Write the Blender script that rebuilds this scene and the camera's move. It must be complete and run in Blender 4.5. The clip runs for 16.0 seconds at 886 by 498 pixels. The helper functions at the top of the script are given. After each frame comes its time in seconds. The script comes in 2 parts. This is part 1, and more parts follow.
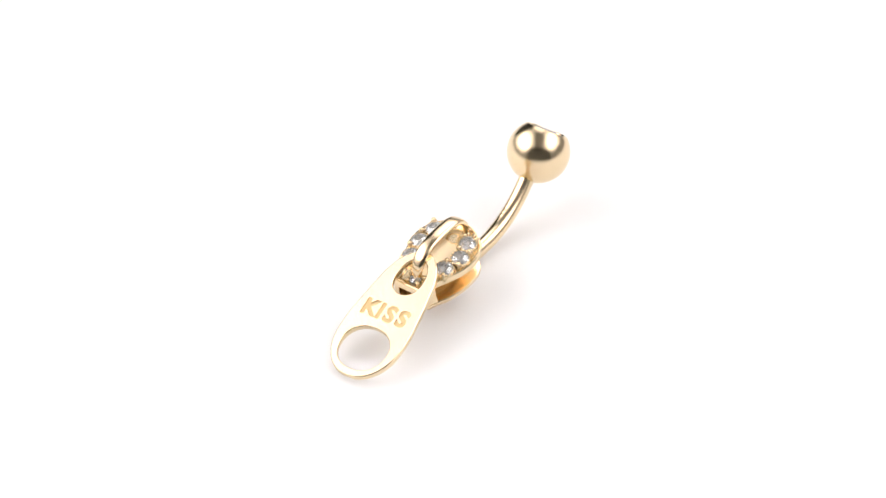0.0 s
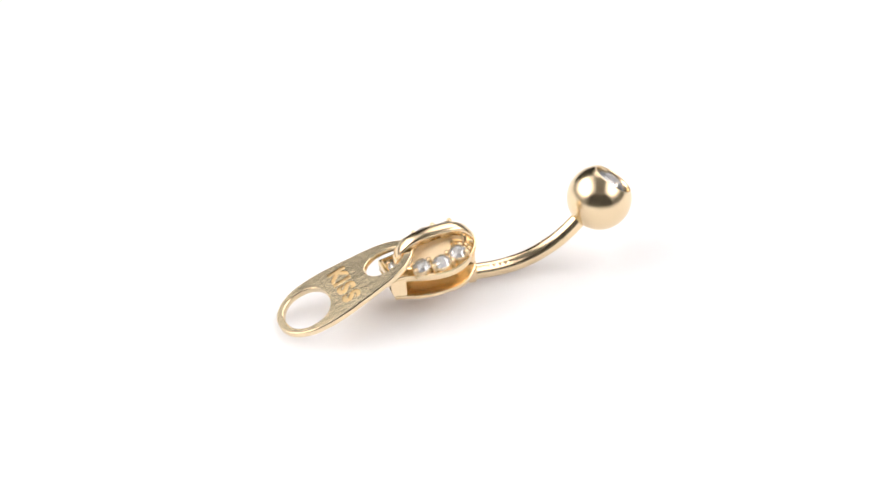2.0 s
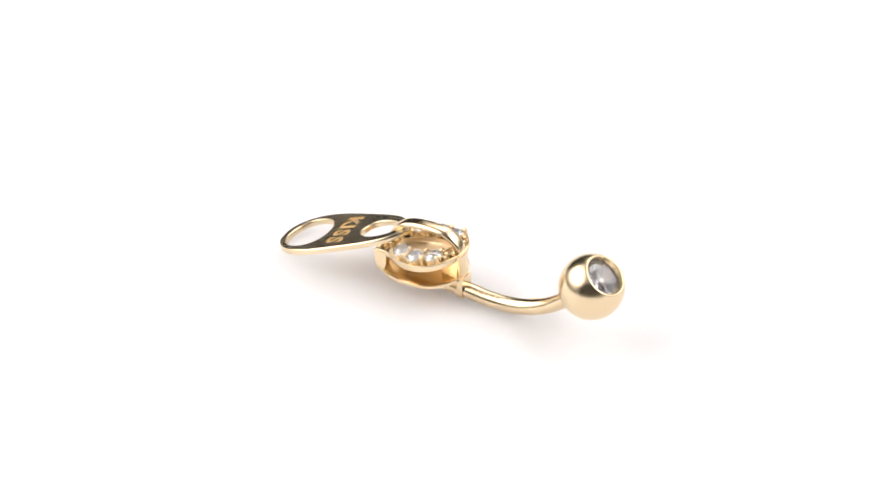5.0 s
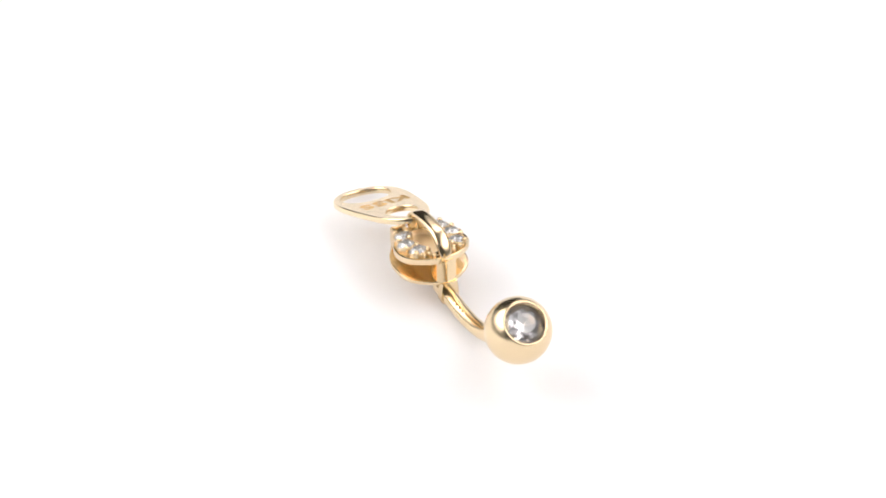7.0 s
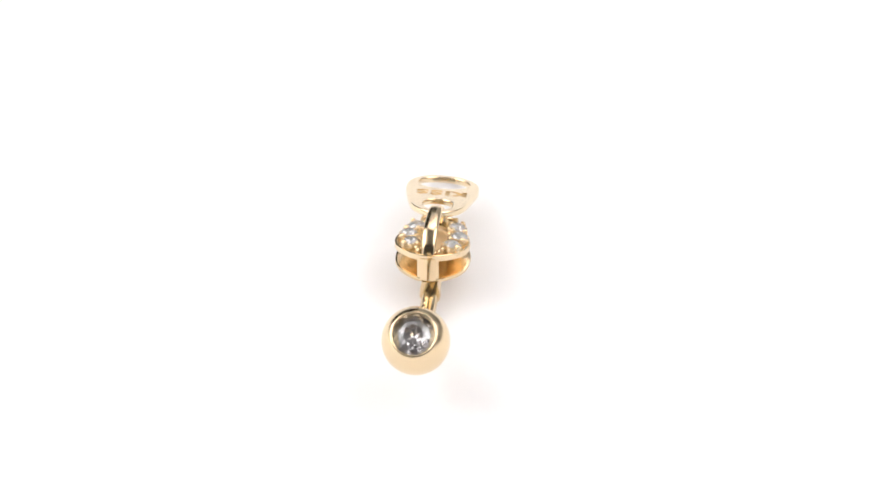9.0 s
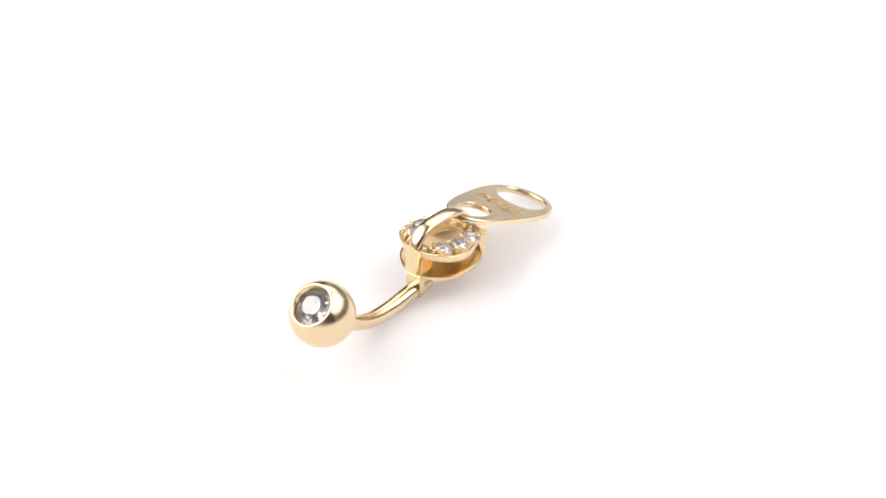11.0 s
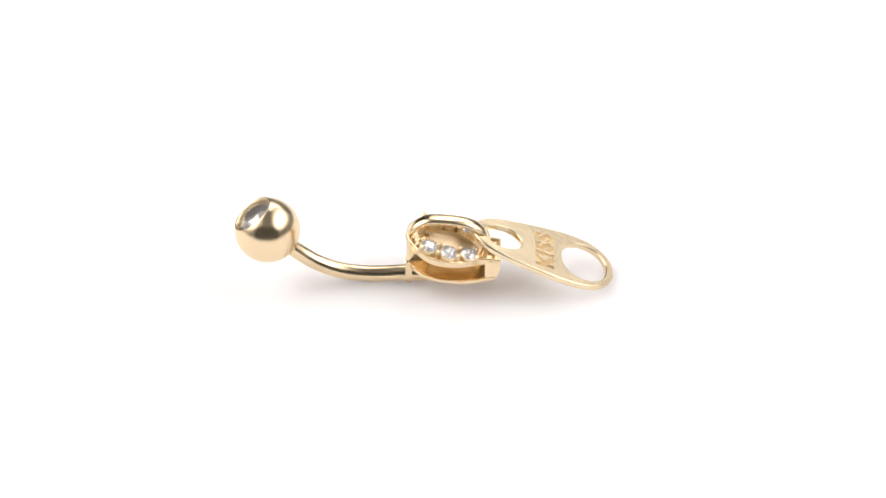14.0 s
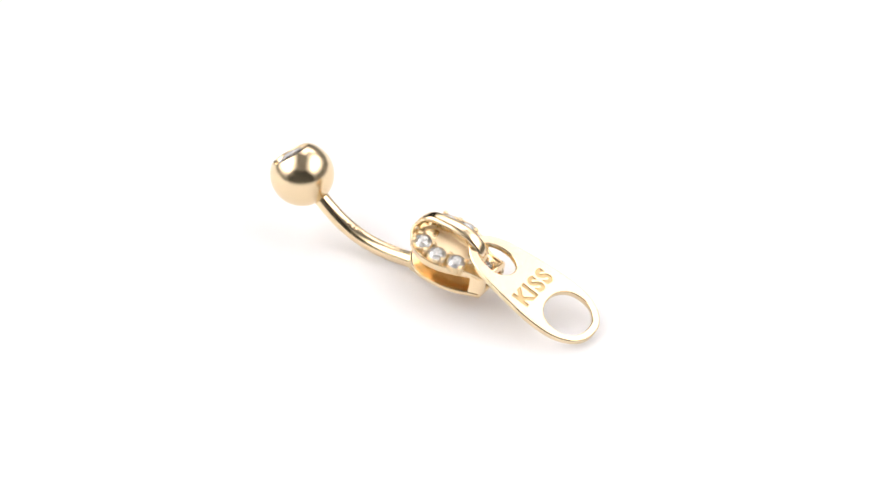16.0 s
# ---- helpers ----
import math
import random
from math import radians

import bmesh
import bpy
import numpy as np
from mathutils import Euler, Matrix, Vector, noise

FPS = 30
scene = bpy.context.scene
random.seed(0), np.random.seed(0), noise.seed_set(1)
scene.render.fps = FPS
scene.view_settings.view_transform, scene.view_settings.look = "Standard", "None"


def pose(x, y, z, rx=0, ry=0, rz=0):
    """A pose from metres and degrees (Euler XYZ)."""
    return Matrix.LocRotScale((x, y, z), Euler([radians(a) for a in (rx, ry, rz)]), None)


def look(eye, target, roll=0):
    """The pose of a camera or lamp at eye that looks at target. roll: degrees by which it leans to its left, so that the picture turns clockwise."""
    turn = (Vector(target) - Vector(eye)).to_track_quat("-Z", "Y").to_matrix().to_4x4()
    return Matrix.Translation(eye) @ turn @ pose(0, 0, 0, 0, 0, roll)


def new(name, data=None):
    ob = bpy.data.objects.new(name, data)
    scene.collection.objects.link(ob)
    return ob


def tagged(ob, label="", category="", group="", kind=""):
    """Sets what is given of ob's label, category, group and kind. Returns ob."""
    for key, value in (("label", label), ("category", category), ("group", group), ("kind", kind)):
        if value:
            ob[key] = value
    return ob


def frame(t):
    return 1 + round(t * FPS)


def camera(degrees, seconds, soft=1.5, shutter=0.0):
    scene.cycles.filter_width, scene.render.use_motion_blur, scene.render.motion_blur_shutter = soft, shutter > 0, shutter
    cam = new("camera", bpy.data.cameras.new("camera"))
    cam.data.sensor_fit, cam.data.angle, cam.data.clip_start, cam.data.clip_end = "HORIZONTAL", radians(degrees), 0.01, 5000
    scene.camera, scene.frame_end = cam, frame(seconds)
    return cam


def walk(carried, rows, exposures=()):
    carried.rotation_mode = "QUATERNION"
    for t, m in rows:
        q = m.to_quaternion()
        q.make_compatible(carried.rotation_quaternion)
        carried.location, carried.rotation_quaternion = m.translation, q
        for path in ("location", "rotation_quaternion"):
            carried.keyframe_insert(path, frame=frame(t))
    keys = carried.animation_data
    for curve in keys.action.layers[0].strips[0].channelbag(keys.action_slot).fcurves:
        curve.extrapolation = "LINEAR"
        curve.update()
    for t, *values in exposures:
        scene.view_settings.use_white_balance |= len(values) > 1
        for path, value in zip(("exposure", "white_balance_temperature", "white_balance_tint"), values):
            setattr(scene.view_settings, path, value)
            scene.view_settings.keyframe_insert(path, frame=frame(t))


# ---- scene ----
# The ring's own space is in millimetres, z = 0 at the centre of the ball; it stands BASE above the table.
MM = 0.001
BASE = 4.93

# camera: stands still, the ring turns under it
LENS = 15.986
cam = camera(LENS, 16.0, soft=1.5)
EYE_DISTANCE, EYE_HEIGHT_ANGLE = 0.2386, radians(37.238)
EYE = (0.0, -EYE_DISTANCE * math.cos(EYE_HEIGHT_ANGLE), EYE_DISTANCE * math.sin(EYE_HEIGHT_ANGLE) + BASE * MM)
VIEW = pose(*EYE, 90 - 37.535, 0, -0.077)
walk(cam, [(0.0, VIEW), (16.0, VIEW)])
cam.data.dof.use_dof = True
cam.data.dof.focus_distance = 0.2375
cam.data.dof.aperture_fstop = 64.0

# dim room, two softboxes beside the table and one hung behind it
LEFT_LIGHT = 2.35
RIGHT_LIGHT = 2.1
ROOF_LIGHT = 1.5
world = bpy.data.worlds.new("room_air")
scene.world = world
world.use_nodes = True
world.node_tree.nodes["Background"].inputs[0].default_value = (0.5, 0.5, 0.52, 1)
world.node_tree.nodes["Background"].inputs[1].default_value = 0.02
scene.view_settings.exposure = 0.07


# ---- materials ----
def shader(name):
    m = bpy.data.materials.new(name)
    m.use_nodes = True
    nt = m.node_tree
    return m, nt, nt.nodes["Principled BSDF"]


def noise_node(nt, scale, detail=3.0, rough=0.5):
    co = nt.nodes.new("ShaderNodeTexCoord")
    n = nt.nodes.new("ShaderNodeTexNoise")
    n.inputs["Scale"].default_value = scale
    n.inputs["Detail"].default_value = detail
    n.inputs["Roughness"].default_value = rough
    nt.links.new(co.outputs["Object"], n.inputs["Vector"])
    return n


def spread(nt, source, low, high):
    r = nt.nodes.new("ShaderNodeMapRange")
    r.inputs["To Min"].default_value = low
    r.inputs["To Max"].default_value = high
    nt.links.new(source, r.inputs["Value"])
    return r.outputs["Result"]


def metal(name, colour, colour_2, rough_low, rough_high, grain, relief, relief_size, wave=0.0):
    """Polished gold: tint and gloss drift slowly, with a fine relief of polishing marks on a slightly wavy surface."""
    m, nt, b = shader(name)
    b.inputs["Metallic"].default_value = 1.0
    big = noise_node(nt, 220.0, 2.0)
    fine = noise_node(nt, grain, 4.0, 0.6)
    mix = nt.nodes.new("ShaderNodeMix")
    mix.data_type = "RGBA"
    mix.inputs["A"].default_value = (*colour, 1)
    mix.inputs["B"].default_value = (*colour_2, 1)
    nt.links.new(big.outputs["Fac"], mix.inputs["Factor"])
    nt.links.new(mix.outputs["Result"], b.inputs["Base Color"])
    nt.links.new(spread(nt, fine.outputs["Fac"], rough_low, rough_high), b.inputs["Roughness"])
    bump = nt.nodes.new("ShaderNodeBump")
    bump.inputs["Strength"].default_value = relief
    bump.inputs["Distance"].default_value = relief_size
    nt.links.new(fine.outputs["Fac"], bump.inputs["Height"])
    if wave:
        slow = nt.nodes.new("ShaderNodeBump")
        slow.inputs["Strength"].default_value = 1.0
        slow.inputs["Distance"].default_value = wave
        nt.links.new(noise_node(nt, 330.0, 1.0).outputs["Fac"], slow.inputs["Height"])
        nt.links.new(slow.outputs["Normal"], bump.inputs["Normal"])
    nt.links.new(bump.outputs["Normal"], b.inputs["Normal"])
    return m


GOLD = metal("polished_gold", (0.85, 0.685, 0.45), (0.82, 0.64, 0.405), 0.14, 0.22, 900.0, 0.12, 0.00002, 0.00002)
GOLD_BAR = metal("scuffed_gold_bar", (0.84, 0.685, 0.45), (0.81, 0.645, 0.41), 0.16, 0.24, 1400.0, 0.35, 0.00003, 0.00006)
GOLD_BALL = metal("polished_gold_ball", (0.82, 0.67, 0.44), (0.795, 0.63, 0.405), 0.19, 0.23, 900.0, 0.08, 0.00002, 0.00002)
GOLD_PULL = metal("pale_gold_sheet", (0.86, 0.72, 0.49), (0.835, 0.685, 0.455), 0.15, 0.24, 2600.0, 0.28, 0.00003, 0.00002)
GOLD_CAST = metal("satin_cast_gold", (0.97, 0.77, 0.50), (0.94, 0.72, 0.45), 0.20, 0.30, 1500.0, 0.3, 0.00003)
GOLD_SATIN = metal("satin_gold", (0.95, 0.79, 0.56), (0.92, 0.75, 0.51), 0.46, 0.56, 1500.0, 0.3, 0.00003)
GOLD_RAW = metal("cast_gold", (0.70, 0.51, 0.28), (0.64, 0.46, 0.24), 0.45, 0.60, 2600.0, 0.5, 0.00004)


def stone_glass(name, tint, ior, clear):
    m, nt, b = shader(name)
    b.inputs["Base Color"].default_value = (*tint, 1)
    b.inputs["Roughness"].default_value = 0.0
    b.inputs["IOR"].default_value = ior
    b.inputs["Transmission Weight"].default_value = clear
    fine = noise_node(nt, 1200.0, 2.0)
    nt.links.new(spread(nt, fine.outputs["Fac"], 0.0, 0.012), b.inputs["Roughness"])
    return m


ZIRCONIA = stone_glass("clear_zirconia", (1.0, 0.965, 0.945), 2.5, 0.74)
GREY_ZIRCONIA = stone_glass("greyish_zirconia", (0.84, 0.80, 0.825), 2.2, 0.91)


def matte(name, colour, colour_2, rough, scale, relief=0.1, distance=0.0004):
    m, nt, b = shader(name)
    n = noise_node(nt, scale, 5.0, 0.6)
    mix = nt.nodes.new("ShaderNodeMix")
    mix.data_type = "RGBA"
    mix.inputs["A"].default_value = (*colour, 1)
    mix.inputs["B"].default_value = (*colour_2, 1)
    nt.links.new(n.outputs["Fac"], mix.inputs["Factor"])
    nt.links.new(mix.outputs["Result"], b.inputs["Base Color"])
    b.inputs["Roughness"].default_value = rough
    bump = nt.nodes.new("ShaderNodeBump")
    bump.inputs["Strength"].default_value = relief
    bump.inputs["Distance"].default_value = distance
    nt.links.new(n.outputs["Fac"], bump.inputs["Height"])
    nt.links.new(bump.outputs["Normal"], b.inputs["Normal"])
    return m


WHITE_TABLE = matte("white_acrylic_sheet", (0.84, 0.822, 0.83), (0.825, 0.807, 0.816), 0.55, 40.0, 0.03, 0.0002)
# milky acrylic: light creeps sideways under the surface and washes out small shadows
acrylic = WHITE_TABLE.node_tree.nodes["Principled BSDF"].inputs
acrylic["Subsurface Weight"].default_value = 0.66
acrylic["Subsurface Radius"].default_value = (1.0, 1.0, 1.0)
acrylic["Subsurface Scale"].default_value = 0.010
DARK_WALL = matte("grey_wall_paint", (0.22, 0.215, 0.21), (0.19, 0.185, 0.18), 0.8, 6.0)
WHITE_WALL = matte("white_wall_paint", (0.80, 0.79, 0.78), (0.77, 0.76, 0.75), 0.8, 6.0)
DARK_FLOOR = matte("dark_floor", (0.06, 0.05, 0.045), (0.04, 0.035, 0.03), 0.6, 9.0)
BLACK_CLOTH = matte("black_softbox_cloth", (0.035, 0.033, 0.03), (0.024, 0.022, 0.02), 0.9, 60.0)


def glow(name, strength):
    """Glowing lamp cloth; a bulb's fall-off from the middle is painted into its emission."""
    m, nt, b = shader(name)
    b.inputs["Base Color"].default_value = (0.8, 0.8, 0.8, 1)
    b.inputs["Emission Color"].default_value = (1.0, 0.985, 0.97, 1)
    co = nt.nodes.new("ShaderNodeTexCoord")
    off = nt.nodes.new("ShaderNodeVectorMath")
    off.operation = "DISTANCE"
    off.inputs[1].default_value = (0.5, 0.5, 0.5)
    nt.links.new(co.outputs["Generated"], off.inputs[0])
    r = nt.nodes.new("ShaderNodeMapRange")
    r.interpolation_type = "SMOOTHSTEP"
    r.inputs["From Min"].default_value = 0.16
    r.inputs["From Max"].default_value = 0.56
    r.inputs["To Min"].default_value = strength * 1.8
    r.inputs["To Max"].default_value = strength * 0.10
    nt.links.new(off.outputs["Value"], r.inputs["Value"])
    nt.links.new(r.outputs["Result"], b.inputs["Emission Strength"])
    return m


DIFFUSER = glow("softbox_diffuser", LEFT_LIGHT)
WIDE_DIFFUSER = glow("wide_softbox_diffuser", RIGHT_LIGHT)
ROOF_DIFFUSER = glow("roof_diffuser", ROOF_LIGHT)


# ---- mesh helpers ----
def finish(name, bm, material, sharp=35.0):
    bmesh.ops.recalc_face_normals(bm, faces=bm.faces)
    me = bpy.data.meshes.new(name)
    bm.to_mesh(me)
    bm.free()
    me.polygons.foreach_set("use_smooth", [sharp != 0] * len(me.polygons))
    if sharp > 0:
        me.set_sharp_from_angle(angle=radians(sharp))
    me.materials.append(material)
    return me


def part(name, bm, material, parent, label="", sharp=35.0, ring_space=True):
    """Links a bmesh as one mesh object under a thing or a part. Ring parts are modelled in millimetres."""
    if ring_space:
        bm.transform(Matrix.Scale(MM, 4) @ Matrix.Translation((0, 0, BASE)))
    ob = new(name, finish(name, bm, material, sharp))
    ob.parent = parent
    return tagged(ob, label)


def catmull(points, steps):
    """A smooth line through points."""
    pts = [Vector(p) for p in points]
    out = []
    for i in range(len(pts) - 1):
        a, b = pts[max(i - 1, 0)], pts[i]
        c, d = pts[i + 1], pts[min(i + 2, len(pts) - 1)]
        for k in range(steps):
            t = k / steps
            out.append(0.5 * (2 * b + (c - a) * t + (2 * a - 5 * b + 4 * c - d) * t * t + (3 * b - a - 3 * c + d) * t ** 3))
    out.append(pts[-1])
    return out


def interpolate(table, x):
    for (x0, y0), (x1, y1) in zip(table, table[1:]):
        if x <= x1:
            return y0 + (y1 - y0) * (x - x0) / (x1 - x0)
    return table[-1][1]


def bridge_loops(bm, loops, closed=False):
    """Quads between successive loops of equal length; closed joins the last loop to the first."""
    rows = [[bm.verts.new(p) for p in loop] for loop in loops]
    pairs = list(zip(rows, rows[1:])) + ([(rows[-1], rows[0])] if closed else [])
    for a, b in pairs:
        n = len(a)
        for i in range(n):
            bm.faces.new((a[i], a[(i + 1) % n], b[(i + 1) % n], b[i]))
    return rows


def offset_loop(loop, distance):
    """Moves a plan loop (counterclockwise) outwards by distance."""
    n = len(loop)
    out = []
    for i in range(n):
        a, b, c = loop[i - 1], loop[i], loop[(i + 1) % n]
        n1 = Vector((b[1] - a[1], a[0] - b[0])).normalized()
        n2 = Vector((c[1] - b[1], b[0] - c[0])).normalized()
        m = (n1 + n2).normalized()
        m *= 1 / max(0.45, m.dot(n1))
        out.append((b[0] + m.x * distance, b[1] + m.y * distance))
    return out


def tube(bm, path, sections):
    """Sweeps closed sections (lists of (side, up)) along a path that lies in a plane y = about constant."""
    rows = []
    for i, p in enumerate(path):
        d = (path[min(i + 1, len(path) - 1)] - path[max(i - 1, 0)]).normalized()
        side = Vector((0, 1, 0))
        up = side.cross(d).normalized()
        rows.append([bm.verts.new(p + side * s + up * u) for s, u in sections[i]])
    for a, b in zip(rows, rows[1:]):
        n = len(a)
        for k in range(n):
            bm.faces.new((a[k], a[(k + 1) % n], b[(k + 1) % n], b[k]))
    bm.faces.new(rows[0])
    bm.faces.new(rows[-1])


def oval(half_width, half_height, n=20, power=2.0):
    out = []
    for i in range(n):
        a = 2 * math.pi * i / n
        c, s = math.cos(a), math.sin(a)
        out.append((half_width * math.copysign(abs(c) ** (2 / power), c), half_height * math.copysign(abs(s) ** (2 / power), s)))
    return out


def lathe(bm, profile, n, m=Matrix.Identity(4)):
    """Turns a profile of (radius, height) round the z axis; the ends are closed to points."""
    rows = [[m @ Vector((r * math.cos(2 * math.pi * i / n), r * math.sin(2 * math.pi * i / n), z)) for i in range(n)] for r, z in profile]
    made = bridge_loops(bm, rows)
    bm.faces.new(made[0])
    bm.faces.new(made[-1])


def rounded_box(bm, low, high, bevel, m=Matrix.Identity(4)):
    low, high = Vector(low), Vector(high)
    r = bmesh.ops.create_cube(bm, size=1.0, matrix=m @ Matrix.Translation((low + high) / 2) @ Matrix.Diagonal((*(high - low), 1)))
    edges = list({e for v in r["verts"] for e in v.link_edges})
    if bevel:
        bmesh.ops.bevel(bm, geom=edges, offset=bevel, segments=2, affect="EDGES", profile=0.5)


def brilliant(radius, depth=0.86):
    """A round brilliant cut, its girdle at z = 0 and its point depth times the radius below."""
    bm = bmesh.new()
    def ring(r, z, n, turn=0.0):
        return [bm.verts.new((radius * r * math.cos(2 * math.pi * (i + turn) / n), radius * r * math.sin(2 * math.pi * (i + turn) / n), radius * z)) for i in range(n)]
    table, star = ring(0.52, 0.40, 8), ring(0.77, 0.24, 8, 0.5)
    top, low = ring(1.0, 0.02, 16), ring(1.0, -0.02, 16)
    mid = ring(0.42, -0.58 * depth, 8, 0.5)
    culet = bm.verts.new((0, 0, -depth * radius))
    bm.faces.new(table)
    for i in range(8):
        j = (i + 1) % 8
        bm.faces.new((table[i], star[i], table[j]))
        bm.faces.new((table[i], star[i - 1], top[2 * i], star[i]))
        bm.faces.new((star[i], top[2 * i], top[2 * i + 1]))
        bm.faces.new((star[i], top[2 * i + 1], top[(2 * i + 2) % 16]))
        bm.faces.new((low[2 * i], low[2 * i + 1], mid[i]))
        bm.faces.new((low[2 * i + 1], low[(2 * i + 2) % 16], mid[i]))
        bm.faces.new((mid[i - 1], low[2 * i], mid[i], culet))
    for i in range(16):
        bm.faces.new((top[i], top[(i + 1) % 16], low[(i + 1) % 16], low[i]))
    return bm


# ---- the setting ----
def slab(name, low, high, material, label):
    bm = bmesh.new()
    rounded_box(bm, low, high, 0.0)
    return tagged(new(name, finish(name, bm, material, 0)), label, "", "", "structure")


def room():
    slab("tabletop", (-0.9, -0.6, -0.02), (0.9, 1.0, 0.0), WHITE_TABLE, "seamless white matte photo table surface")
    slab("floor", (-1.2, -1.2, -0.85), (1.2, 1.2, -0.75), DARK_FLOOR, "dark studio floor under the table")
    slab("wall_north", (-1.2, 1.2, -0.85), (1.2, 1.3, 1.3), WHITE_WALL, "plain white studio wall")
    slab("wall_south", (-1.2, -1.3, -0.85), (1.2, -1.2, 1.3), DARK_WALL, "plain grey studio wall")
    slab("wall_west", (-1.3, -1.3, -0.85), (-1.2, 1.3, 1.3), WHITE_WALL, "plain white studio wall")
    slab("wall_east", (1.2, -1.3, -0.85), (1.3, 1.3, 1.3), WHITE_WALL, "plain white studio wall")
    slab("ceiling", (-1.3, -1.3, 1.3), (1.3, 1.3, 1.4), WHITE_WALL, "plain white studio ceiling")


def curtain():
    """An unseen black cloth in folds, added behind the table so the gold mirrors dark."""
    bm = bmesh.new()
    front, back = [], []
    for i in range(61):
        x = -1.05 + 1.12 * i / 60
        y = 1.08 + 0.02 * math.sin(i * 1.1)
        front.append((x, y))
        back.append((x, y + 0.006))
    loop = front + back[::-1]
    rows = bridge_loops(bm, [[(x, y, z) for x, y in loop] for z in (-0.75, 1.3)])
    bm.faces.new(rows[0])
    bm.faces.new(rows[1])
    tagged(new("curtain", finish("curtain", bm, BLACK_CLOTH)), "unseen black cloth in folds, added behind the table to darken reflections", "curtain")


def softbox(place, aim, width, height, cloth=DIFFUSER, hung=False):
    """A square lamp head that looks at aim: a flared black hood, a glowing cloth front and a stand behind it."""
    m = look(place, aim)
    top = tagged(new("softbox"), "black fabric softbox with a white glowing front, " + ("hung from the ceiling" if hung else "on a stand"), "studio lamp", "softboxes")
    w, h = width / 2, height / 2
    bm = bmesh.new()
    rows = []
    for f, z in ((1.0, 0.0), (1.03, 0.0), (1.03, 0.03), (0.25, 0.28), (0.2, 0.28), (0.97, 0.02)):
        rows.append([m @ Vector((sx * w * f, sy * h * f, z)) for sx, sy in ((-1, -1), (1, -1), (1, 1), (-1, 1))])
    bridge_loops(bm, rows, True)
    part("hood", bm, BLACK_CLOTH, top, "", 0, False)
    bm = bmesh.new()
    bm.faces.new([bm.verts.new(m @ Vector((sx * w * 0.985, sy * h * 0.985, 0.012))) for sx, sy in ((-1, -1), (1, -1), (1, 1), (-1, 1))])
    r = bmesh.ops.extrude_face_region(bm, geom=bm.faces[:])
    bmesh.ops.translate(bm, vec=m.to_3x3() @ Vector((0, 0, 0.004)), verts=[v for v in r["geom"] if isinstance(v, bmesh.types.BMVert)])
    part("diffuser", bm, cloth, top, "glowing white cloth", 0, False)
    back = m @ Vector((0, 0, 0.28))
    bm = bmesh.new()
    bmesh.ops.create_cone(bm, cap_ends=True, segments=16, radius1=0.05, radius2=0.05, depth=0.16, matrix=m @ Matrix.Translation((0, 0, 0.34)))
    part("lamp_head", bm, BLACK_CLOTH, top, "", 35, False)
    if hung:
        bm = bmesh.new()
        rounded_box(bm, (back.x - 0.02, back.y - 0.02, back.z + 0.1), (back.x + 0.02, back.y + 0.02, 1.3), 0.0)
        part("bracket", bm, BLACK_CLOTH, top, "", 35, False)
        return tagged(top, "wide black fabric softbox hung from the ceiling")
    foot = m @ Vector((0, 0, 0.36))
    foot.x = math.copysign(max(abs(foot.x), 0.85), foot.x)
    bm = bmesh.new()
    bmesh.ops.create_cone(bm, cap_ends=True, segments=12, radius1=0.015, radius2=0.012, depth=foot.z + 0.75, matrix=Matrix.Translation((foot.x, foot.y, (foot.z - 0.75) / 2)))
    rounded_box(bm, (foot.x - 0.16, foot.y - 0.16, -0.75), (foot.x + 0.16, foot.y + 0.16, -0.735), 0.0)
    part("stand", bm, BLACK_CLOTH, top, "", 35, False)
    return top


room()
curtain()
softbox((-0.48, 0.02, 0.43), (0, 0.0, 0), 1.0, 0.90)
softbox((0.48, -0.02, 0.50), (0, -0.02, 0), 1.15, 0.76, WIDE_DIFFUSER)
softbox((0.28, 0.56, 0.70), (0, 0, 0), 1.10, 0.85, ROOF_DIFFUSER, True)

# ---- the belly ring ----
YC = -0.58                       # middle line of the slider
TOP = [(-4.7, -1.98), (-3.0, -1.66), (-2.2, -1.42), (-0.8, -1.12), (1.0, -0.72), (2.6, -0.29)]
BOTTOM = [(-4.7, -3.86), (-0.7, -3.10), (2.6, -2.88)]
HALF = [(-4.64, 1.42), (-3.75, 1.46), (-3.1, 1.68), (-2.3, 2.2), (-1.4, 2.64), (-0.4, 2.86), (0.5, 2.78), (1.3, 2.38), (1.95, 1.68), (2.42, 0.88), (2.56, 0.0)]
HALF_LOW = [(-4.30, 1.52), (-3.6, 1.88), (-2.9, 2.30), (-2.0, 2.64), (-1.2, 2.82), (-0.4, 2.86), (0.5, 2.74), (1.3, 2.34), (1.95, 1.66), (2.42, 0.86), (2.55, 0.0)]


def slider_plan(table=HALF):
    half = [(p.x, p.y) for p in catmull([(x, y, 0) for x, y in table], 5)]
    end = [(table[0][0], table[0][1] * k / 4) for k in range(-3, 4)]
    loop = [(x, -y) for x, y in half] + [(x, y) for x, y in reversed(half[:-1])] + [(x, -y) for x, y in end]
    return loop


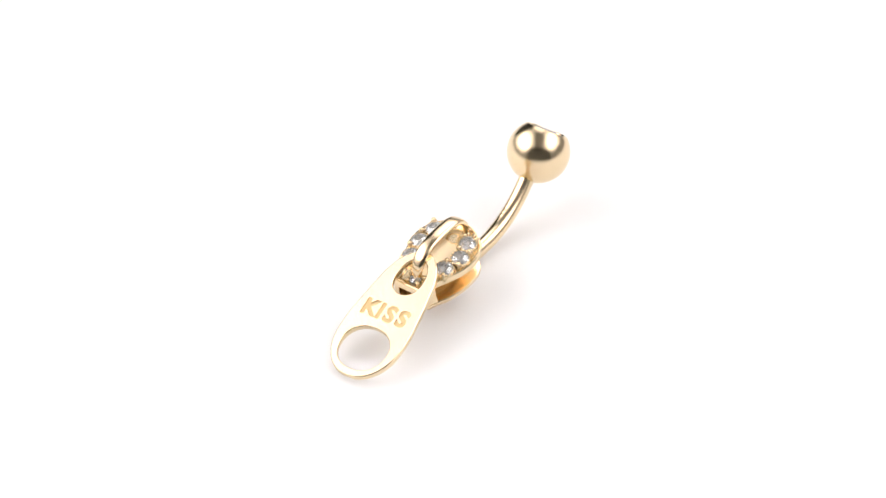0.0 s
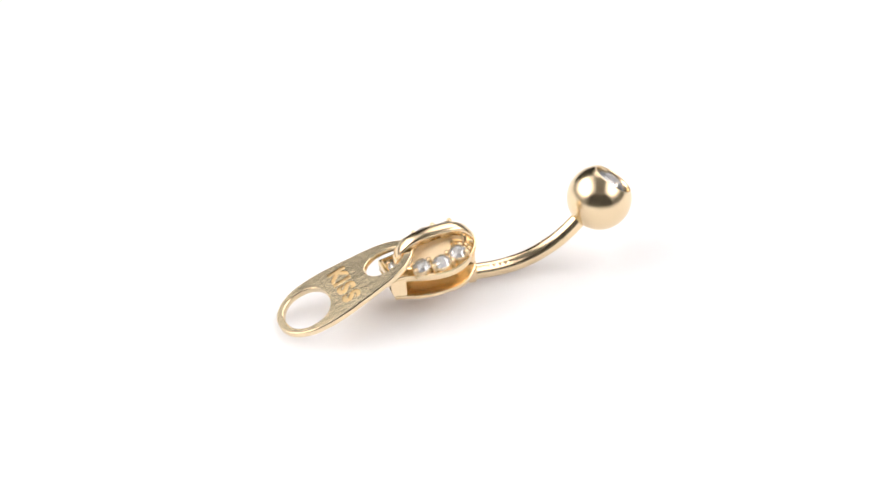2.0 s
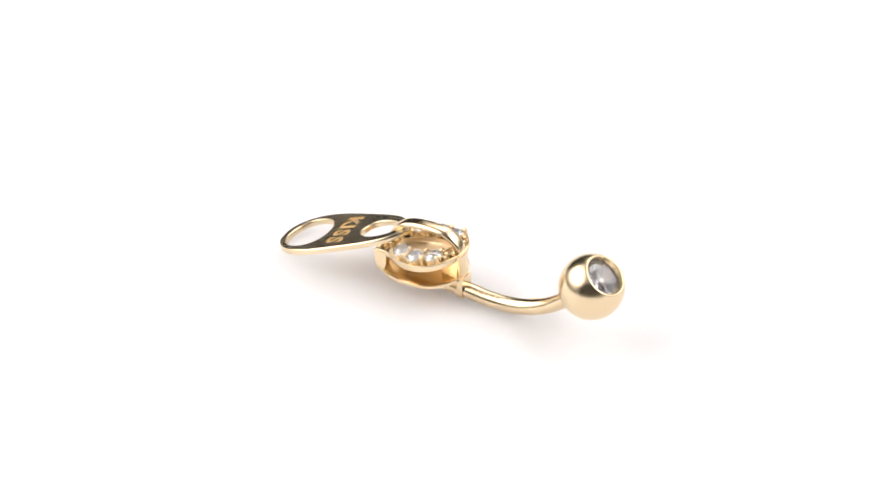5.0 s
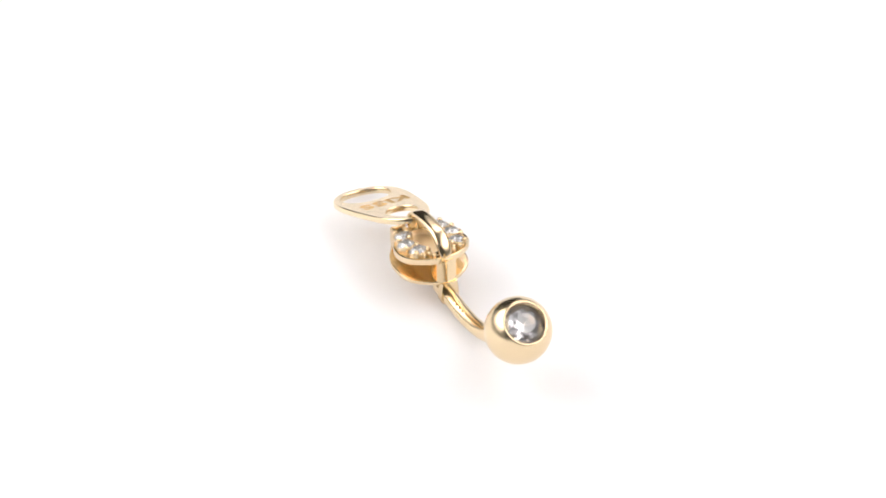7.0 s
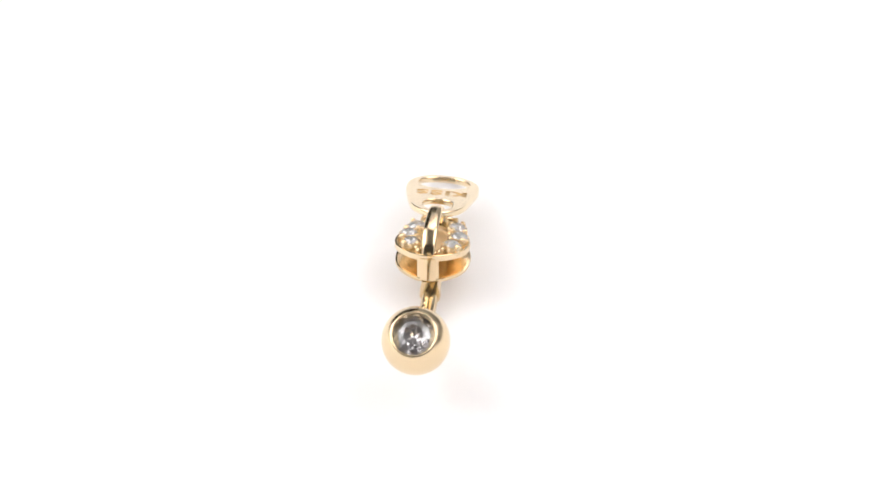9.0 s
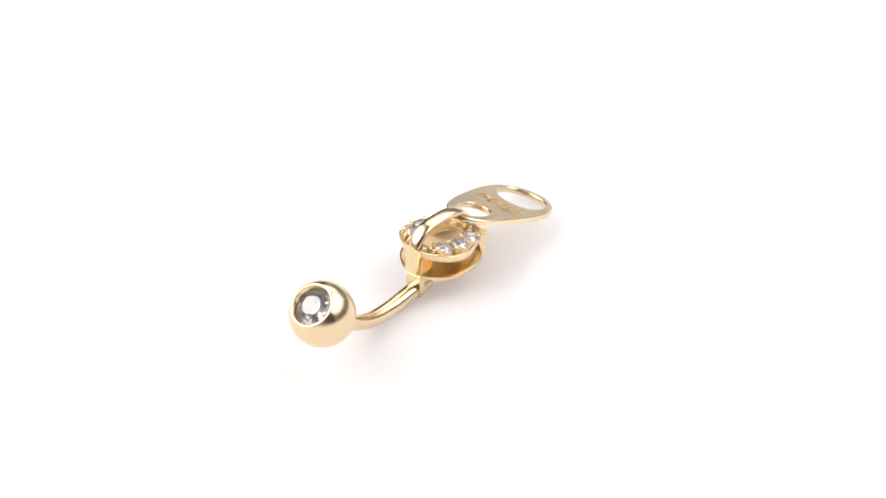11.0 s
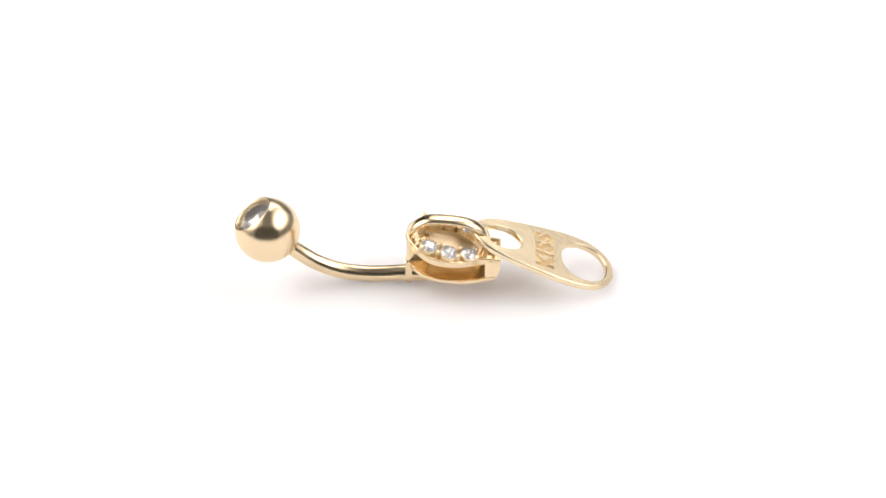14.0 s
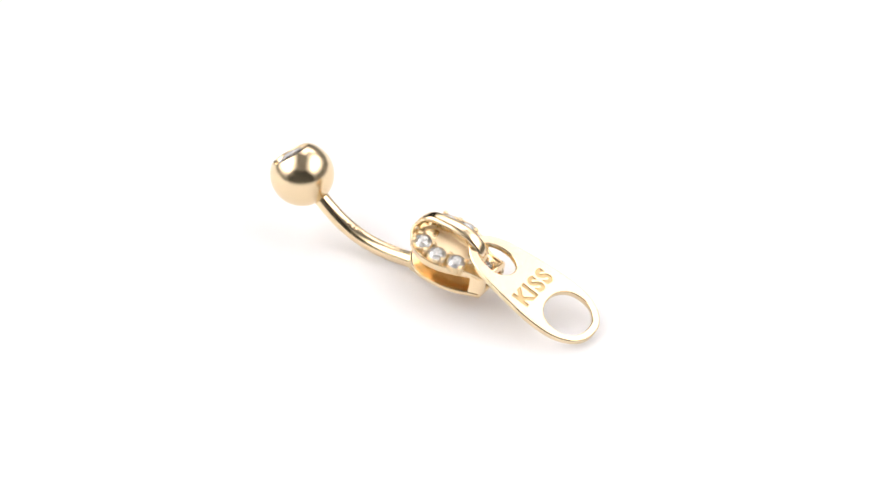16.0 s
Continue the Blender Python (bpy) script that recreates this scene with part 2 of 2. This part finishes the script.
def bowl(inner):
    """The shallow hollow in the middle of the top plate, under the arch."""
    bm = bmesh.new()
    cx = sum(p[0] for p in inner) / len(inner)
    loops = []
    for f, drop in ((1.0, 0.04), (0.985, 0.36), (0.94, 0.45), (0.86, 0.48), (0.45, 0.50), (0.04, 0.50)):
        loops.append([(cx + (x - cx) * f, y * f + YC, interpolate(TOP, x) - drop if f > 0.99 else -0.93 + 0.24 * (cx + (x - cx) * f) - drop) for x, y in inner])
    rows = bridge_loops(bm, loops)
    bm.faces.new(rows[-1])
    return bm


def slider_body(ring):
    outer = slider_plan()
    cx, a, b = -0.75, 2.45, 1.12
    inner = []
    for x, y in outer:
        t = math.atan2(y, (x - cx) * 0.55)
        c, s = math.cos(t), math.sin(t)
        inner.append((cx + a * math.copysign(abs(c) ** 0.85, c), b * math.copysign(abs(s) ** 0.85, s)))

    def at(loop, drop):
        return [(x, y + YC, interpolate(TOP, x) - drop) for x, y in loop]
    loops = [at(inner, 0.56), at(offset_loop(outer, -0.10), 0.57), at(offset_loop(outer, -0.03), 0.54), at(outer, 0.45), at(outer, 0.10),
             at(offset_loop(outer, -0.03), 0.03), at(offset_loop(outer, -0.10), 0.0), at(offset_loop(outer, -0.20), 0.0),
             at(offset_loop(outer, -0.25), 0.03), at(offset_loop(outer, -0.28), 0.12), at(offset_loop(inner, 0.12), 0.12), at(offset_loop(inner, 0.06), 0.05), at(inner, 0.04)]
    bm = bmesh.new()
    bridge_loops(bm, loops, True)
    body = part("slider_body", bm, GOLD, ring, "gold zipper slider set with clear stones")
    part("bowl", bowl(inner), GOLD_SATIN, body, "satin gold floor between the stones", 60)
    ob = body
    ob.data.materials.append(GOLD_CAST)
    for p in ob.data.polygons:
        if p.normal.z < -0.7:
            p.material_index = 1
    return body


def bottom_plate(slider):
    outer = slider_plan(HALF_LOW)

    def at(loop, lift):
        return [(x, y + YC, interpolate(BOTTOM, x) + lift) for x, y in loop]
    bm = bmesh.new()
    rows = bridge_loops(bm, [at(offset_loop(outer, -0.10), 0.0), at(offset_loop(outer, -0.03), 0.03), at(outer, 0.09), at(outer, 0.26),
                             at(offset_loop(outer, -0.03), 0.32), at(offset_loop(outer, -0.10), 0.35), at(offset_loop(outer, -0.18), 0.35)])
    n = len(rows[0])
    for row in (rows[0], rows[-1]):
        half = (n - 7) // 2
        for i in range(half - 1):
            quad = [row[i], row[i + 1], row[n - 8 - i - 1], row[n - 8 - i]]
            if len(set(quad)) == 4:
                bm.faces.new(quad)
            elif len(set(quad)) == 3:
                bm.faces.new(list(dict.fromkeys(quad)))
    bmesh.ops.holes_fill(bm, edges=[e for e in bm.edges if e.is_boundary])
    part("bottom_plate", bm, GOLD, slider, "flat gold bottom plate")
    bm = bmesh.new()
    rows = bridge_loops(bm, [at(offset_loop(outer, -0.16), 0.33), at(offset_loop(outer, -0.16), 0.365), at(offset_loop(outer, -0.20), 0.37)])
    for i in range(half - 1):
        row = rows[-1]
        quad = list(dict.fromkeys([row[i], row[i + 1], row[n - 8 - i - 1], row[n - 8 - i]]))
        if len(quad) > 2:
            bm.faces.new(quad)
    part("inner_floor", bm, GOLD_CAST, slider, "satin cast gold inside the slider")


def side_wall(slider, side):
    """The short wall that joins both plates beside the open mouth."""
    bm = bmesh.new()
    loops = []
    for x, e in ((-4.63, 0.04), (-4.59, 0.0), (-3.53, 0.0), (-3.46, 0.04)):
        yi = 1.02 + e
        slant = 0.32 if x < -4.0 else 0.0
        hi, lo = interpolate(TOP, x) - 0.2, interpolate(BOTTOM, x + slant) + 0.2
        mid = lo + 0.42 * (hi - lo)
        y_hi, y_lo = interpolate(HALF, x) - 0.01 - e, interpolate(HALF_LOW, max(x + slant, -4.28)) - 0.02 - e
        y_mid = y_hi + 0.3 * (y_lo - y_hi)
        outer = [(x + slant, y_lo, lo), (x + slant * 0.15, y_mid, mid), (x, y_hi, hi)]
        inner = [(x, yi, hi), (x + slant * 0.15, yi, mid), (x + slant, yi, lo)]
        loops.append([(px, YC + side * py, pz) for px, py, pz in outer + inner])
    rows = bridge_loops(bm, loops)
    bm.faces.new(rows[0])
    bm.faces.new(rows[-1])
    part("side_wall", bm, GOLD, slider)


def pillar(slider):
    """The nose that joins both plates at the bar's end, with a fine seam down its middle."""
    bm = bmesh.new()
    plan = [(0.9, -0.62), (1.7, -0.80), (2.34, -0.82), (2.49, -0.45), (2.55, -0.05), (2.50, 0.0), (2.55, 0.05), (2.49, 0.45), (2.34, 0.82), (1.7, 0.80), (0.9, 0.62), (0.75, 0.0)]

    def at(loop, f):
        return [(x, y + YC, (interpolate(TOP, x) - 0.35) * f + (interpolate(BOTTOM, x) + 0.2) * (1 - f)) for x, y in loop]
    grown = offset_loop(plan, 0.06)
    rows = bridge_loops(bm, [at(grown, 0), at(plan, 0.12), at(plan, 0.88), at(grown, 1.0)])
    bm.faces.new(rows[0])
    bm.faces.new(rows[-1])
    part("pillar", bm, GOLD, slider)


def arch(slider):
    """The loop over the slider on which the pull hangs."""
    line = catmull([(2.28, YC, -1.05), (2.25, YC, -0.55), (1.98, YC, 0.0), (1.5, YC, 0.46), (0.8, YC, 0.76), (-0.3, YC, 0.77), (-1.5, YC, 0.64),
                    (-2.5, YC, 0.34), (-3.15, YC, -0.14), (-3.5, YC, -0.66), (-3.62, YC, -1.15), (-3.62, YC, -1.75)], 10)
    sections = []
    for i in range(len(line)):
        f = i / (len(line) - 1)
        w = 0.50 + 0.05 * math.sin(math.pi * f) - 0.16 * max(0.0, f - 0.8) / 0.2
        sections.append(oval(w, 0.27, 40, 2.6))
    bm = bmesh.new()
    tube(bm, line, sections)
    part("arch", bm, GOLD, slider, "rounded gold loop over the slider", 70)


STONES = []
for side, row in ((-1, ((0.68, -2.13), (-0.75, -2.48), (-2.17, -2.06))), (1, ((0.75, 1.08), (-0.76, 1.40), (-2.28, 1.06)))):
    for x, y in row:
        STONES.append((x, y, 0.68, side))
STONES.append((-3.86, YC, 0.50, 0))


def stones(slider):
    big = finish("stone", brilliant(1.0, 0.62), ZIRCONIA, 0)
    seat_bm = bmesh.new()
    profile = [(0.66, -0.46), (0.78, -0.46), (0.755, 0.0), (0.73, 0.045), (0.69, 0.05), (0.67, 0.01)]
    bridge_loops(seat_bm, [[(r * math.cos(k * math.pi / 14), r * math.sin(k * math.pi / 14), z) for k in range(28)] for r, z in profile], True)
    seat_mesh = finish("stone_seat", seat_bm, GOLD, 50)
    bead = bmesh.new()
    lathe(bead, [(0.01, 0.22), (0.08, 0.205), (0.15, 0.16), (0.20, 0.09), (0.22, 0.0), (0.21, -0.09), (0.20, -0.18), (0.20, -0.6)], 14)
    bead_mesh = finish("prong", bead, GOLD, 50)
    tilt = math.atan(0.25)
    for x, y, r, side in STONES:
        z = interpolate(TOP, x) + (0.30 if r > 0.6 else 0.12)
        ob = new("stone", big)
        ob.parent = slider
        ob.matrix_local = Matrix.Translation((x * MM, y * MM, (z + BASE) * MM)) @ Matrix.Rotation(-tilt, 4, "Y") @ Matrix.Rotation(-side * 0.12, 4, "X") @ Matrix.Rotation(x * 1.7 + y, 4, "Z") @ Matrix.Scale(r * MM, 4)
        tagged(ob, "small clear round-cut stone")
        if r > 0.6:
            seat = new("stone_seat", seat_mesh)
            seat.parent = slider
            seat.matrix_local = Matrix.Translation((x * MM, y * MM, (z + BASE) * MM)) @ Matrix.Rotation(-tilt, 4, "Y") @ Matrix.Rotation(-side * 0.12, 4, "X") @ Matrix.Scale(MM, 4)
    spots = []
    for side in (-1, 1):
        row = [s for s in STONES if s[3] == side and s[2] > 0.6]
        for a, b in zip(row, row[1:]):
            mx, my = (a[0] + b[0]) / 2, (a[1] + b[1]) / 2
            spots += [(mx + 0.05, my + side * 0.50, 1.0), (mx - 0.05, my - side * 0.46, 1.0)]
        a, c = row[0], row[-1]
        spots += [(a[0] + 0.55, a[1] + side * 0.42, 1.0), (a[0] + 0.42, a[1] - side * 0.62, 1.0), (c[0] - 0.62, c[1] + side * 0.34, 1.0), (c[0] - 0.50, c[1] - side * 0.56, 1.0)]
        spots += [(1.98, YC + side * 0.80, 0.8), (1.62, YC + side * 1.46, 0.8), (1.52, YC + side * 0.98, 0.95)]
    spots += [(-3.55, YC + 0.62, 0.8), (-3.55, YC - 0.62, 0.8), (-4.2, YC + 0.45, 0.8), (-4.2, YC - 0.45, 0.8)]
    for x, y, f in spots:
        ob = new("prong", bead_mesh)
        ob.parent = slider
        ob.matrix_local = Matrix.Translation((x * MM, y * MM, (interpolate(TOP, x) + (0.39 if f == 1.0 else 0.16) + BASE) * MM)) @ Matrix.Rotation(-tilt, 4, "Y") @ Matrix.Scale(f * MM, 4)


def socket(slider):
    """The block under the plate into which the bar screws, with a thin collar at its mouth."""
    bm = bmesh.new()
    m = Matrix.Translation((0.95, -0.40, -4.14)) @ Matrix.Rotation(math.pi / 2, 4, "Y")
    lathe(bm, [(0.40, 0.0), (0.60, 0.02), (0.66, 0.10), (0.66, 1.42)], 28, m)
    rounded_box(bm, (1.15, -0.40 - 0.46, -4.1), (2.40, -0.40 + 0.46, -2.75), 0.06)
    part("socket", bm, GOLD, slider, "small gold socket under the slider")
    bm = bmesh.new()
    loops = []
    for x, e in ((2.10, 0.06), (2.15, 0.0), (2.56, 0.0), (2.62, 0.06)):
        half = [(0.79 - e) * math.sin(a * math.pi / 16) for a in range(-8, 9)]
        low = [(x, -0.40 + y, -4.14 - math.sqrt(max((0.79 - e) ** 2 - y * y, 0))) for y in half]
        loops.append(low + [(x, -0.40 + 0.72 - e, -3.4), (x, -0.40 + 0.62 - e, -2.8), (x, -0.40 - 0.62 + e, -2.8), (x, -0.40 - 0.72 + e, -3.4)])
    rows = bridge_loops(bm, loops)
    bm.faces.new(rows[0])
    bm.faces.new(rows[-1])
    part("collar", bm, GOLD, slider)


def curved_bar(ring):
    line = catmull([(1.4, -0.40, -4.12), (2.87, -0.39, -4.17), (4.47, -0.36, -4.29), (6.06, -0.30, -4.23), (7.65, -0.23, -3.92), (9.24, -0.18, -3.22), (10.5, -0.14, -2.33), (11.6, -0.06, -1.35)], 10)
    bm = bmesh.new()
    tube(bm, line, [oval(0.62, 0.62, 28)] * len(line))
    bar = part("curved_bar", bm, GOLD_BAR, ring, "slim curved polished gold bar")
    # stamped marks, too small to read
    for x, turn, size in ((3.9, 0.5, 0.16), (4.35, 0.5, 0.2), (4.8, 0.5, 0.14), (5.2, 0.5, 0.18), (8.25, 0.3, 0.18), (8.7, 0.3, 0.22), (9.1, 0.3, 0.14)):
        i = min(range(len(line)), key=lambda k: abs(line[k].x - x))
        d = (line[i + 1] - line[i - 1]).normalized()
        side = Vector((0, 1, 0))
        up = d.cross(side).normalized()
        out = (up * math.cos(turn) - side * math.sin(turn) * (1 if x < 7 else -1)).normalized()
        cross = d.cross(out).normalized()
        m = Matrix((d, cross, out)).transposed().to_4x4()
        m.translation = line[i] + out * 0.60
        bm = bmesh.new()
        rounded_box(bm, (-size, -0.14, -0.05), (size, 0.14, 0.024), 0.02, m)
        part("hallmark", bm, GOLD_CAST, bar, "shallow stamped mark")


def ball(ring):
    axis = Vector((0.60, 0.0, 0.80))
    m = Matrix.Translation((13.04, 0, 0)) @ axis.to_track_quat("Z", "Y").to_matrix().to_4x4()
    prof = []
    stop = math.asin(1.74 / 2.5)
    n = 40
    for i in range(n + 1):
        a = math.pi - (math.pi - stop) * i / n
        prof.append((max(2.5 * math.sin(a), 0.01), 2.5 * math.cos(a)))
    prof += [(1.70, 1.835), (1.63, 1.86), (1.56, 1.84), (1.525, 1.78), (1.50, 1.5), (1.44, 1.25), (0.8, 0.55), (0.02, 0.3)]
    bm = bmesh.new()
    lathe(bm, prof, 64, m)
    b = part("ball", bm, GOLD_BALL, ring, "polished gold ball with a stone set in its top", 50)
    gem = brilliant(1.49)
    gem.transform(m @ Matrix.Translation((0, 0, 1.40)) @ Matrix.Diagonal((1, 1, 0.8, 1)) @ Matrix.Rotation(0.2, 4, "Z"))
    part("gem", gem, GREY_ZIRCONIA, b, "large clear round-cut stone", 0)


# the pull lies askew: its own plan is (along, across), 0 at the big hole, along towards the slider
PULL_AT = Matrix.Translation((-10.88, -1.11, -3.66)) @ Matrix.Rotation(radians(2.8), 4, "Z") @ Matrix.Rotation(-radians(22.4), 4, "Y") @ Matrix.Rotation(-radians(2.6), 4, "X")
PULL_HALF = [(-2.52, 0.0), (-2.44, 0.72), (-2.1, 1.45), (-1.4, 2.15), (-0.4, 2.64), (0.8, 2.83), (2.2, 2.82), (3.8, 2.62), (5.4, 2.38), (6.8, 2.10), (7.9, 1.68), (8.65, 1.10), (9.08, 0.48), (9.16, 0.0)]
THICK = 0.24


def pull_tab(ring):
    half = [(p.x, p.y) for p in catmull([(x, y, 0) for x, y in PULL_HALF], 6)]
    outer = [(x, -y) for x, y in half] + [(x, y) for x, y in reversed(half[1:-1])]

    def hole(cx, a, b, power, lean=0.0, n=56):
        return [(cx + x, y * (1 - lean * x / a)) for x, y in oval(a, b, n, power)]
    big, small = hole(-0.05, 1.86, 2.03, 2.15), hole(6.76, 1.64, 1.18, 2.1, 0.12)

    # flat faces by a filled plan, then rounded walls on each border
    def plan_faces(bm, z):
        edges, rings = [], []
        for loop, inset in ((outer, -0.09), (big, 0.07), (small, 0.07)):
            vs = [bm.verts.new((x, y, z)) for x, y in offset_loop(loop, inset)]
            edges += [bm.edges.new((vs[i], vs[(i + 1) % len(vs)])) for i in range(len(vs))]
            rings.append(vs)
        bmesh.ops.triangle_fill(bm, use_beauty=True, use_dissolve=False, edges=edges)
        return rings
    bm = bmesh.new()
    upper, lower = plan_faces(bm, THICK), plan_faces(bm, -THICK)
    for k, (loop, inset) in enumerate(((outer, -1), (big, 1), (small, 1))):
        e = 0.09 if k == 0 else 0.07
        chain = [upper[k]]
        for off, z in ((e * 0.3, THICK - 0.03), (0.0, THICK - 0.09), (0.0, 0.09 - THICK), (e * 0.3, 0.03 - THICK)):
            chain.append([bm.verts.new((x, y, z)) for x, y in offset_loop(loop, inset * off)])
        chain.append(lower[k])
        for a, b in zip(chain, chain[1:]):
            n = len(a)
            for i in range(n):
                bm.faces.new((a[i], a[(i + 1) % n], b[(i + 1) % n], b[i]))
    bmesh.ops.recalc_face_normals(bm, faces=bm.faces)
    pull = new("pull_tab", bpy.data.meshes.new("pull_tab"))
    bm.to_mesh(pull.data)
    bm.free()

    # letters, cut into the sheet; each floor is a roughened piece of its own
    cutters, floors = [], []
    for ch, across in (("K", 1.45), ("I", 0.52), ("S", -0.36), ("S", -1.46)):
        text = bpy.data.curves.new("letter", "FONT")
        text.body, text.size, text.align_x, text.extrude, text.offset, text.resolution_u = ch, 1.90, "CENTER", 0.5, 0.09, 4
        holder = new("letter_form", text)
        bpy.context.view_layer.update()
        me = bpy.data.meshes.new_from_object(holder.evaluated_get(bpy.context.evaluated_depsgraph_get()))
        bpy.data.objects.remove(holder)
        lb = bmesh.new()
        lb.from_mesh(me)
        bmesh.ops.remove_doubles(lb, verts=lb.verts, dist=0.0005)
        # reading way: across the sheet, tops towards the slider
        lb.transform(Matrix.Translation((2.62, across, 0)) @ Matrix.Rotation(-math.pi / 2, 4, "Z"))
        cut = lb.copy()
        cut.transform(Matrix.Translation((0, 0, THICK - 0.09 + 0.5)))
        cutters.append(cut)
        for v in lb.verts:
            v.co.z = THICK - 0.085 + (0.0 if v.co.z > 0 else -0.05)
        floors.append(lb)
    for cut in cutters:
        me = bpy.data.meshes.new("cut")
        cut.to_mesh(me)
        cut.free()
        tool = new("cut", me)
        mod = pull.modifiers.new("cut", "BOOLEAN")
        mod.operation, mod.solver, mod.object = "DIFFERENCE", "EXACT", tool
        bpy.context.view_layer.update()
        done = bpy.data.meshes.new_from_object(pull.evaluated_get(bpy.context.evaluated_depsgraph_get()))
        pull.modifiers.clear()
        if len(done.polygons) > 50:
            pull.data = done
        bpy.data.objects.remove(tool)
    bm = bmesh.new()
    bm.from_mesh(pull.data)
    bpy.data.objects.remove(pull)
    bm.normal_update()
    for e in bm.edges:
        flats = [abs(f.normal.z) > 0.999 for f in e.link_faces]
        e.smooth = len(flats) == 2 and flats[0] == flats[1] and e.calc_face_angle(0) < radians(50)
    bm.transform(PULL_AT)
    pull = part("pull_tab", bm, GOLD_PULL, ring, "pale gold zipper pull with two holes and engraved word", -1)
    for lb in floors:
        lb.transform(PULL_AT)
        part("letter", lb, GOLD_RAW, pull, "engraved letter", 30)


def belly_ring():
    ring = tagged(new("belly_ring"), "polished yellow gold belly ring shaped like a zipper slider", "jewellery")
    slider = slider_body(ring)
    bottom_plate(slider)
    side_wall(slider, -1)
    side_wall(slider, 1)
    pillar(slider)
    arch(slider)
    socket(slider)
    stones(slider)
    curved_bar(ring)
    ball(ring)
    pull_tab(ring)
    return ring


RING = belly_ring()


def motions():
    """The ring turns evenly on the table about the upright axis."""
    rows = []
    for k in range(33):
        t = k * 0.5
        rows.append((t, pose(0, 0, 0, 0, 0, 53.558 - 16.8007 * t)))
    walk(RING, rows)


motions()
